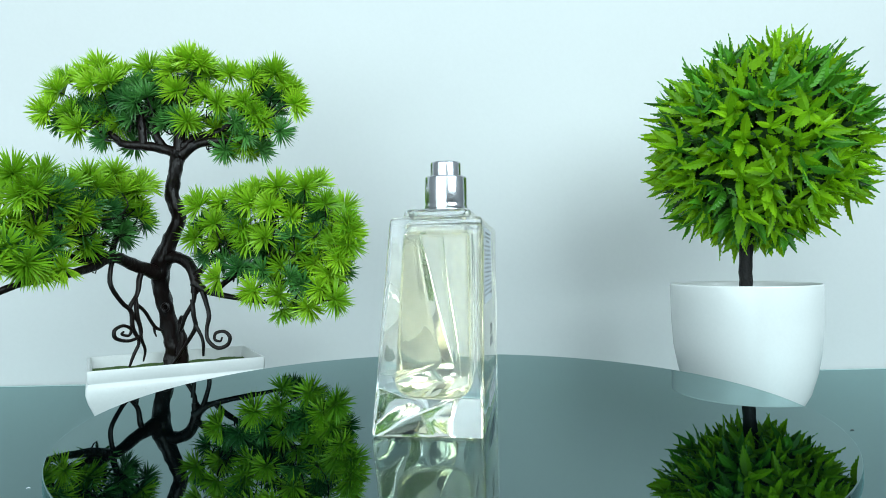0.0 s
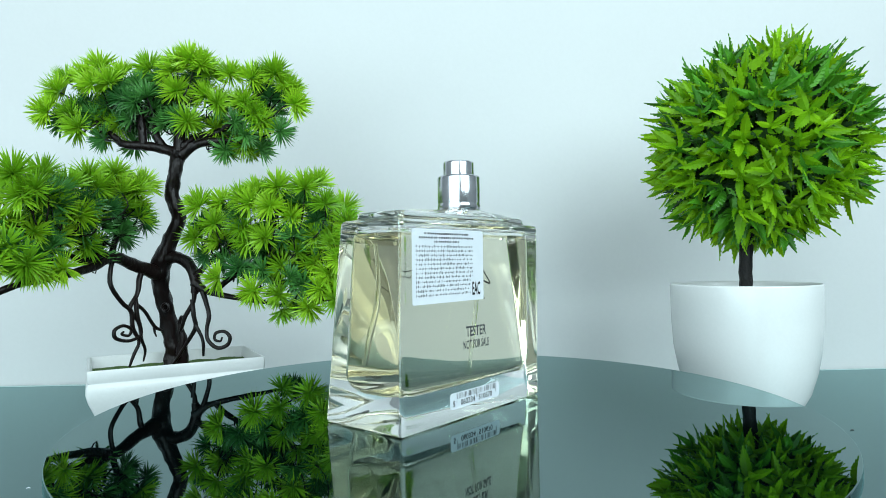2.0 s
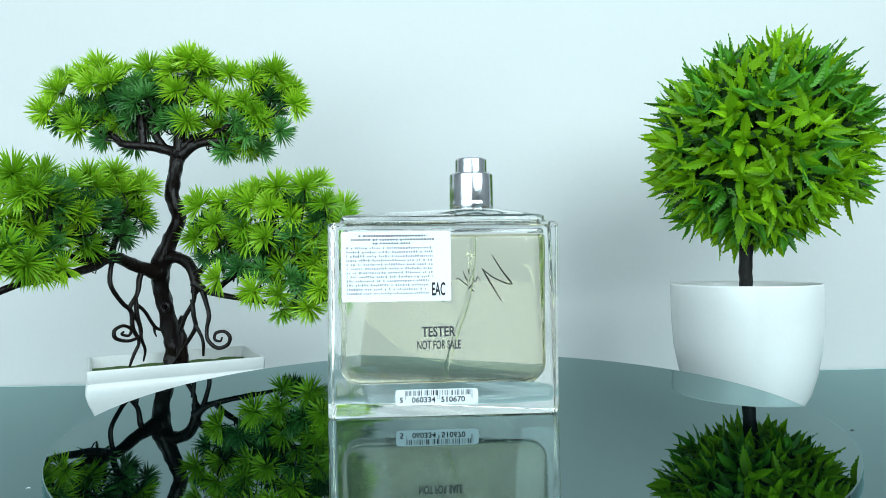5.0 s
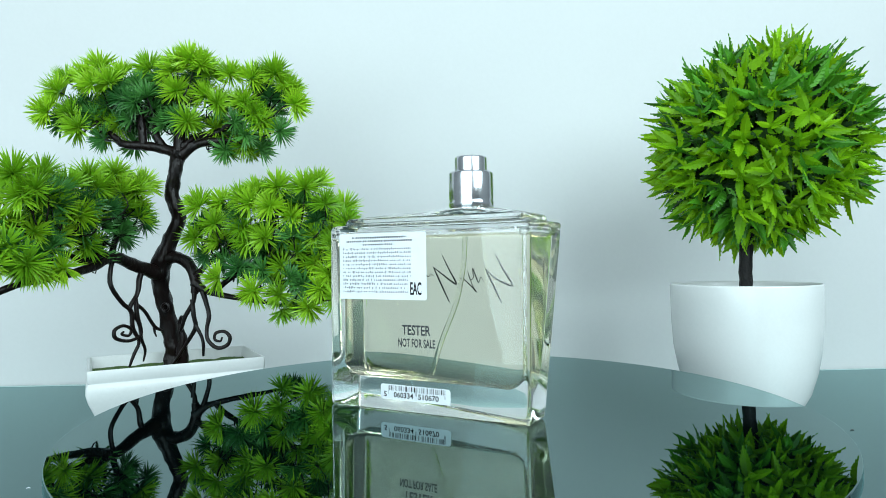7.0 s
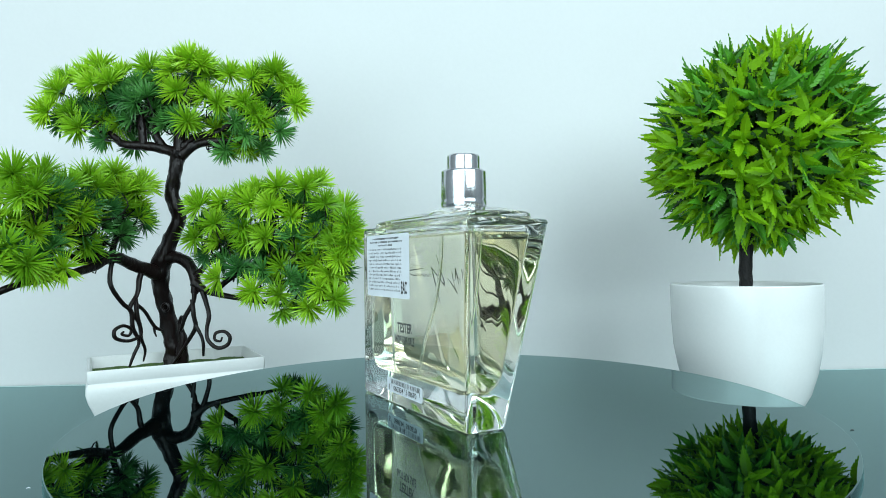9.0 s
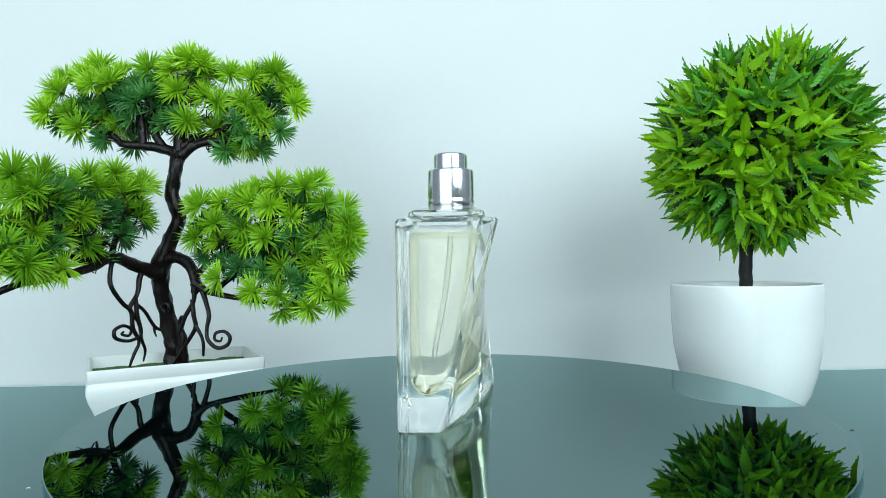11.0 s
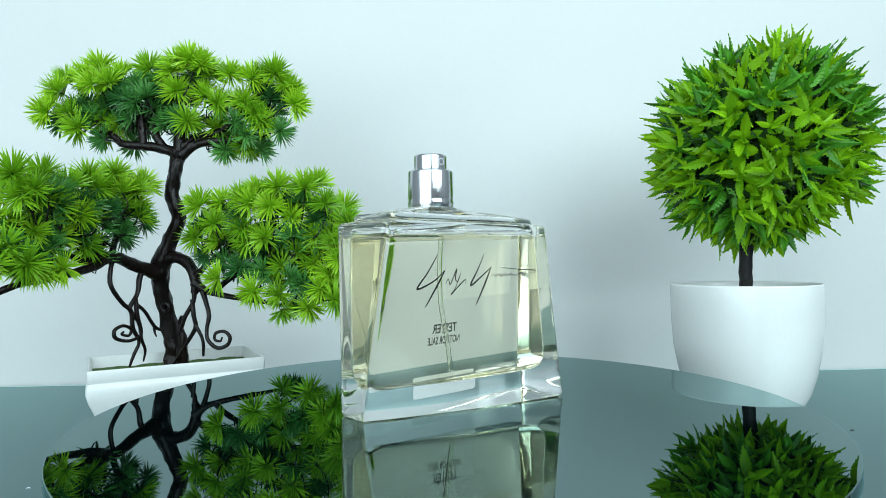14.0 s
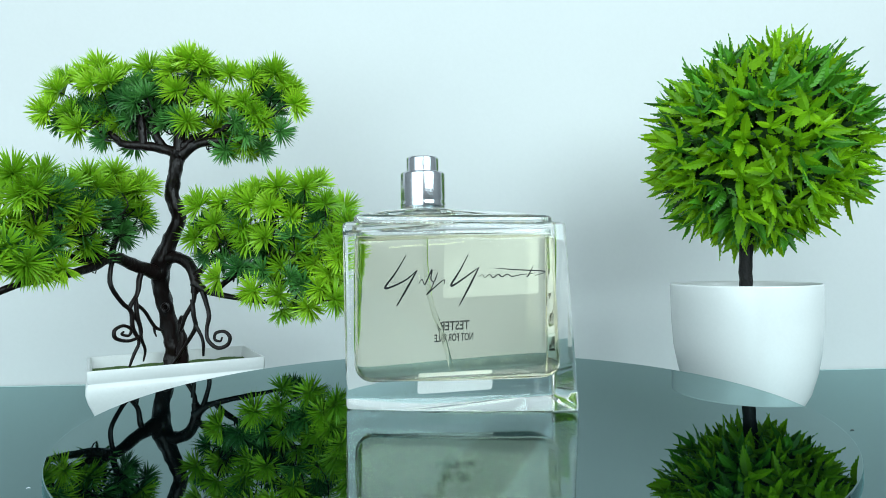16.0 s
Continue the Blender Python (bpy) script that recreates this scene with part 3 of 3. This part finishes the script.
for pts in ([(-0.2008, 0.1860, 0.0503, 0.00552), (-0.2093, 0.1673, 0.0572, 0.00415), (-0.2149, 0.1494, 0.0626, 0.00361), (-0.2193, 0.1318, 0.0563, 0.00277), (-0.2242, 0.1036, 0.0510, 0.00192), (-0.2263, 0.0763, 0.0480, 0.00177), (-0.2336, 0.0660, 0.0430, 0.00171)],
            [(-0.2149, 0.1494, 0.0618, 0.00253), (-0.2170, 0.1402, 0.0647, 0.00212), (-0.2201, 0.1271, 0.0605, 0.00205), (-0.2225, 0.1142, 0.0639, 0.00165), (-0.2254, 0.0933, 0.0706, 0.00124), (-0.2263, 0.0764, 0.0792, 0.00089)],
            [(-0.2154, 0.1477, 0.0619, 0.00216), (-0.2142, 0.1516, 0.0757, 0.00181), (-0.2127, 0.1559, 0.0906, 0.00147), (-0.2134, 0.1539, 0.1052, 0.00110)],
            [(-0.1742, 0.1780, 0.0451, 0.00387), (-0.1657, 0.1770, 0.0392, 0.00232), (-0.1521, 0.1770, 0.0355, 0.00193), (-0.1370, 0.1780, 0.0330, 0.00194), (-0.1222, 0.1780, 0.0301, 0.00116), (-0.1137, 0.1780, 0.0288, 0.00077)],
            [(-0.1599, 0.1770, 0.0380, 0.00193), (-0.1505, 0.1780, 0.0467, 0.00194), (-0.1332, 0.1790, 0.0561, 0.00155), (-0.1139, 0.1800, 0.0676, 0.00117), (-0.0904, 0.1800, 0.0750, 0.00117)],
            [(-0.1738, 0.1780, 0.0489, 0.00232), (-0.1675, 0.1820, 0.0566, 0.00195), (-0.1544, 0.1840, 0.0682, 0.00157), (-0.1391, 0.1860, 0.0878, 0.00118)],
            [(-0.1846, 0.1800, 0.1331, 0.00467), (-0.1951, 0.1790, 0.1374, 0.00349), (-0.2083, 0.1780, 0.1397, 0.00310), (-0.2215, 0.1770, 0.1405, 0.00270), (-0.2293, 0.1770, 0.1469, 0.00193), (-0.2410, 0.1770, 0.1568, 0.00116)],
            [(-0.2087, 0.1780, 0.1390, 0.00271), (-0.2098, 0.1780, 0.1527, 0.00271), (-0.2119, 0.1800, 0.1669, 0.00156), (-0.2146, 0.1840, 0.1838, 0.00078)],
            [(-0.1928, 0.1790, 0.1358, 0.00272), (-0.2010, 0.1800, 0.1471, 0.00272), (-0.2020, 0.1830, 0.1615, 0.00157), (-0.2061, 0.1860, 0.1762, 0.00079)],
            [(-0.1854, 0.1800, 0.1351, 0.00428), (-0.1841, 0.1810, 0.1509, 0.00351), (-0.1853, 0.1820, 0.1670, 0.00195), (-0.1824, 0.1820, 0.1867, 0.00117)],
            [(-0.1831, 0.1800, 0.1331, 0.00428), (-0.1736, 0.1790, 0.1394, 0.00310), (-0.1595, 0.1780, 0.1421, 0.00271), (-0.1416, 0.1770, 0.1409, 0.00154), (-0.1318, 0.1770, 0.1454, 0.00077)],
            [(-0.1830, 0.1800, 0.1382, 0.00311), (-0.1747, 0.1820, 0.1459, 0.00234), (-0.1590, 0.1820, 0.1488, 0.00234), (-0.1415, 0.1830, 0.1606, 0.00157), (-0.1216, 0.1830, 0.1741, 0.00117)]):
    part("branch", limb(bmesh.new(), pts, 10, 0.25), BARK, bonsai, sharp=60)
for pts in ([(-0.2148, 0.1508, 0.0630, 0.00145), (-0.2152, 0.1474, 0.0557, 0.00144), (-0.2146, 0.1460, 0.0450, 0.00143), (-0.2114, 0.1530, 0.0337, 0.00145), (-0.2088, 0.1601, 0.0269, 0.00148), (-0.2084, 0.1613, 0.0163, 0.00148), (-0.2068, 0.1663, 0.0064, 0.00113), (-0.2090, 0.1639, -0.0018, 0.00112), (-0.2112, 0.1622, -0.0098, 0.00074)],
            [(-0.2073, 0.1742, 0.0557, 0.00192), (-0.2078, 0.1698, 0.0489, 0.00190), (-0.2079, 0.1666, 0.0383, 0.00151), (-0.2096, 0.1601, 0.0294, 0.00148), (-0.2083, 0.1635, 0.0236, 0.00131), (-0.2068, 0.1673, 0.0176, 0.00132), (-0.2067, 0.1694, 0.0078, 0.00114), (-0.2060, 0.1732, -0.0003, 0.00095), (-0.2075, 0.1737, -0.0080, 0.00058)],
            [(-0.2082, 0.1648, 0.0347, 0.00150), (-0.2070, 0.1646, 0.0235, 0.00150), (-0.2056, 0.1671, 0.0119, 0.00113), (-0.2071, 0.1624, 0.0088, 0.00111), (-0.2097, 0.1545, 0.0083, 0.00110), (-0.2124, 0.1470, 0.0114, 0.00125), (-0.2125, 0.1467, 0.0162, 0.00125), (-0.2103, 0.1529, 0.0184, 0.00109), (-0.2081, 0.1587, 0.0155, 0.00111), (-0.2088, 0.1570, 0.0116, 0.00092), (-0.2107, 0.1520, 0.0130, 0.00091), (-0.2102, 0.1533, 0.0147, 0.00073)],
            [(-0.2084, 0.1653, 0.0317, 0.00131), (-0.2058, 0.1715, 0.0266, 0.00114), (-0.2037, 0.1775, 0.0183, 0.00116), (-0.2023, 0.1810, 0.0141, 0.00117), (-0.2008, 0.1880, 0.0110, 0.00079)],
            [(-0.2031, 0.1797, 0.0162, 0.00097), (-0.2026, 0.1800, 0.0111, 0.00078), (-0.2014, 0.1800, 0.0076, 0.00039)],
            [(-0.1742, 0.1780, 0.0393, 0.00194), (-0.1751, 0.1780, 0.0315, 0.00155), (-0.1810, 0.1790, 0.0218, 0.00155), (-0.1847, 0.1820, 0.0138, 0.00117), (-0.1875, 0.1850, 0.0104, 0.00079)],
            [(-0.1758, 0.1780, 0.0335, 0.00155), (-0.1747, 0.1780, 0.0218, 0.00155), (-0.1744, 0.1800, 0.0139, 0.00156), (-0.1816, 0.1840, 0.0037, 0.00137), (-0.1889, 0.1880, -0.0058, 0.00119), (-0.1946, 0.1900, -0.0128, 0.00099)],
            [(-0.1740, 0.1790, 0.0159, 0.00136), (-0.1698, 0.1790, 0.0073, 0.00116), (-0.1687, 0.1790, 0.0015, 0.00116), (-0.1699, 0.1820, -0.0059, 0.00078)],
            [(-0.1738, 0.1790, 0.0450, 0.00194), (-0.1684, 0.1770, 0.0392, 0.00193), (-0.1646, 0.1750, 0.0297, 0.00154), (-0.1627, 0.1740, 0.0220, 0.00153), (-0.1639, 0.1730, 0.0137, 0.00134), (-0.1628, 0.1720, 0.0062, 0.00134), (-0.1567, 0.1720, 0.0008, 0.00134), (-0.1498, 0.1720, 0.0026, 0.00134), (-0.1479, 0.1720, 0.0079, 0.00134), (-0.1517, 0.1720, 0.0118, 0.00114), (-0.1574, 0.1720, 0.0107, 0.00114), (-0.1582, 0.1720, 0.0065, 0.00095), (-0.1544, 0.1720, 0.0053, 0.00076), (-0.1532, 0.1720, 0.0080, 0.00057)]):
    part("aerial_root", limb(bmesh.new(), pts, 8, 0.1, 5), BARK, bonsai, "thin curling black root", sharp=80)


def tuft_mesh(name, rnd, count, material_):
    """A burst of tapered needles round +z."""
    bm = bmesh.new()
    for i in range(count):
        tilt = math.acos(1 - 1.08 * (i + 0.5) / count) + rnd.uniform(-0.1, 0.1)
        az = i * 2.399963 + rnd.uniform(-0.3, 0.3)
        d = Vector((math.sin(tilt) * math.cos(az), math.sin(tilt) * math.sin(az), math.cos(tilt)))
        s = d.orthogonal().normalized()
        u = d.cross(s)
        L = rnd.uniform(0.0120, 0.0150)
        sag = Vector((0, 0, -0.0012 * math.sin(tilt)))
        r0, r1, tip = [], [], bm.verts.new(d * L + sag)
        for k in range(3):
            w = 2 * math.pi * k / 3
            c = s * math.cos(w) + u * math.sin(w) * 0.6
            r0.append(bm.verts.new(d * 0.0006 + c * 0.00042))
            r1.append(bm.verts.new(d * L * 0.6 + sag * 0.4 + c * 0.00070))
        for k in range(3):
            j = (k + 1) % 3
            bm.faces.new((r0[k], r0[j], r1[j], r1[k]))
            bm.faces.new((r1[k], r1[j], tip))
    return finish(bm, name, material_, 60)


rnd = random.Random(3)
bright = [tuft_mesh("needle_tuft", rnd, 92, NEEDLE) for _ in range(4)]
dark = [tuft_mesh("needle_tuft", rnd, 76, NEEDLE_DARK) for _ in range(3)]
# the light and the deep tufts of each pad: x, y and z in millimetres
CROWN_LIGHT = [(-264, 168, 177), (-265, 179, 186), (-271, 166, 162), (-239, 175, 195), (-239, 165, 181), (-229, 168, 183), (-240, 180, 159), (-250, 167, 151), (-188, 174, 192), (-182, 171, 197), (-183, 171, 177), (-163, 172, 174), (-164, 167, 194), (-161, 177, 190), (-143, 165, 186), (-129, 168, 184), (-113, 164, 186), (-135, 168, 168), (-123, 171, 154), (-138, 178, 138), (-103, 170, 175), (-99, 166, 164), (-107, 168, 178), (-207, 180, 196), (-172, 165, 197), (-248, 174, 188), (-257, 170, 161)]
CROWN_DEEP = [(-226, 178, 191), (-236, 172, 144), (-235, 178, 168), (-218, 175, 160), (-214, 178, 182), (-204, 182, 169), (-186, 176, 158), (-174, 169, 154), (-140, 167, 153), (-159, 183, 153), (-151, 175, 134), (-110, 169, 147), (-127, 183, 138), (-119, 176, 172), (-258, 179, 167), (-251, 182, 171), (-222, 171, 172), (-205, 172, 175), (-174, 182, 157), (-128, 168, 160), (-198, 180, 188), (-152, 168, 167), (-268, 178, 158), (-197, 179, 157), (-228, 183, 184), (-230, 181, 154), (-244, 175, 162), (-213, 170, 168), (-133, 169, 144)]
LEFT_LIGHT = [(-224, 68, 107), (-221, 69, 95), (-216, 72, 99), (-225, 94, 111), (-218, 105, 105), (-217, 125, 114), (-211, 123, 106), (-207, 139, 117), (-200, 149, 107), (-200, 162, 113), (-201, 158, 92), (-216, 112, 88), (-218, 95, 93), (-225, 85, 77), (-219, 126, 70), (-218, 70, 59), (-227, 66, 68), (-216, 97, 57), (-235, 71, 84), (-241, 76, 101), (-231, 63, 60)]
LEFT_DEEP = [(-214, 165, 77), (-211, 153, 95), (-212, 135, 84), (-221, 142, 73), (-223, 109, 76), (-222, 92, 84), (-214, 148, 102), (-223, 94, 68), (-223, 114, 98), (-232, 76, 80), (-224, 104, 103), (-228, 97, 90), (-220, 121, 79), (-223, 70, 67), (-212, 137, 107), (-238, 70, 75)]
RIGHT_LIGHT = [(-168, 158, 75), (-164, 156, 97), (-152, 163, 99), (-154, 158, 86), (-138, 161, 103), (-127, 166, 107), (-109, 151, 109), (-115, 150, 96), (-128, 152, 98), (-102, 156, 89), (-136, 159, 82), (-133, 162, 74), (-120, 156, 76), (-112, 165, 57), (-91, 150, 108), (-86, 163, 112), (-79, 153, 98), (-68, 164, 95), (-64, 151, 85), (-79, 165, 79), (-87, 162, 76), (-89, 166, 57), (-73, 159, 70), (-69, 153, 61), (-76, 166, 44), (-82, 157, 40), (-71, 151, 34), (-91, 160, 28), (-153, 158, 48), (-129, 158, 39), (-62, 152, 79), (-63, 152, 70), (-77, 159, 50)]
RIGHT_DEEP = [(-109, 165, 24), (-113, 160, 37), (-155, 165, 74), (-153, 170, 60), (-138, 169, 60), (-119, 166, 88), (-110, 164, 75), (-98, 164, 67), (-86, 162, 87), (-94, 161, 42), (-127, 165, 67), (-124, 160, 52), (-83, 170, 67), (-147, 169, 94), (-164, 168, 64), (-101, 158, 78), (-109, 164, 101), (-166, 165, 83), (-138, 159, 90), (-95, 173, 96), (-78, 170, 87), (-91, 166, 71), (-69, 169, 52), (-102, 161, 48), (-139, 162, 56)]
twigs = bmesh.new()


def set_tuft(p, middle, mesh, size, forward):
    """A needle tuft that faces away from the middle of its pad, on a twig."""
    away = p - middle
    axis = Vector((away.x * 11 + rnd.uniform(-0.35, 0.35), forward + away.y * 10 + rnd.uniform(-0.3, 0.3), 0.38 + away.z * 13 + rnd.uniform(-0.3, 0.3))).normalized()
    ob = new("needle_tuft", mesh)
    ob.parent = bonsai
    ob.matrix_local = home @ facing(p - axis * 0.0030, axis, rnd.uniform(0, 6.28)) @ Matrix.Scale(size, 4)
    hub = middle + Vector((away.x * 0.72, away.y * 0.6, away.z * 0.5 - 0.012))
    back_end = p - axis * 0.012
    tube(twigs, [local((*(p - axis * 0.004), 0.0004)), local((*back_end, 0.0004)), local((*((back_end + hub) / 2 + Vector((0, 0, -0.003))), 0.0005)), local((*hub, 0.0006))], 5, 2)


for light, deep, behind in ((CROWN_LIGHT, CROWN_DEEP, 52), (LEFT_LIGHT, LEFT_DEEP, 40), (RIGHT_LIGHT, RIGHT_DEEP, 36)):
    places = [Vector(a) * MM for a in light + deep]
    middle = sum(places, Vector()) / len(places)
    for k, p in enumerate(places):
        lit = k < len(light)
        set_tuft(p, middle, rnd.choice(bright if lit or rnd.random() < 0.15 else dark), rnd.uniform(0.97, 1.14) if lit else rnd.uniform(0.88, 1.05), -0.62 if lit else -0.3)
    # a second layer at the rear of the pad, mostly dark to paint its shade
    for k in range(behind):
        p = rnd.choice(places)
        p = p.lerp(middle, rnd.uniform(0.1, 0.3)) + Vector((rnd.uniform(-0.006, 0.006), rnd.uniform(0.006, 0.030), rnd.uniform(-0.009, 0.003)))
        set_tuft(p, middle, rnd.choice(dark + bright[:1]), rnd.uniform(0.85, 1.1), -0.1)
tw = part("twig_tangle", twigs, BARK, bonsai, "fine dark twigs inside the foliage", sharp=80)
tagged(tw, kind="stuff")


# ---- specks of lint on the table ----
for x, y, w, stuff in ((0.2585, 0.1558, 0.0016, BLACK_PLASTIC), (-0.2432, 0.1359, 0.0009, BLACK_PLASTIC), (0.2014, 0.0604, 0.0011, PAPER), (-0.2145, 0.0673, 0.0010, PAPER)):
    bm = bmesh.new()
    tube(bm, [(-w, 0, 0.0002, 0.00012), (0, w * 0.2, 0.0004, 0.00028), (w, -w * 0.1, 0.0002, 0.00012)], 6, 3)
    fleck = new("lint_speck", finish(bm, "lint_speck", stuff))
    fleck.matrix_world = pose(x, y, TABLE_Z, 0, 0, 20)
    tagged(fleck, "tiny speck of lint lying on the black table", "lint", "lint on the table")


def motions():
    """The platter and the bottle on it turn together."""
    spin, carried = [], []
    for k in range(33):
        t = k * 0.5
        turn = -15.768 * t - 0.167
        m = pose(0, 0, 0, 0, 0, turn)
        spin.append((t, m))
        carried.append((t, m @ pose(-0.00043, 0.01009, 0.0001, 0, 0, 82.805)))
    walk(platter, spin)
    walk(bottle, carried)


motions()
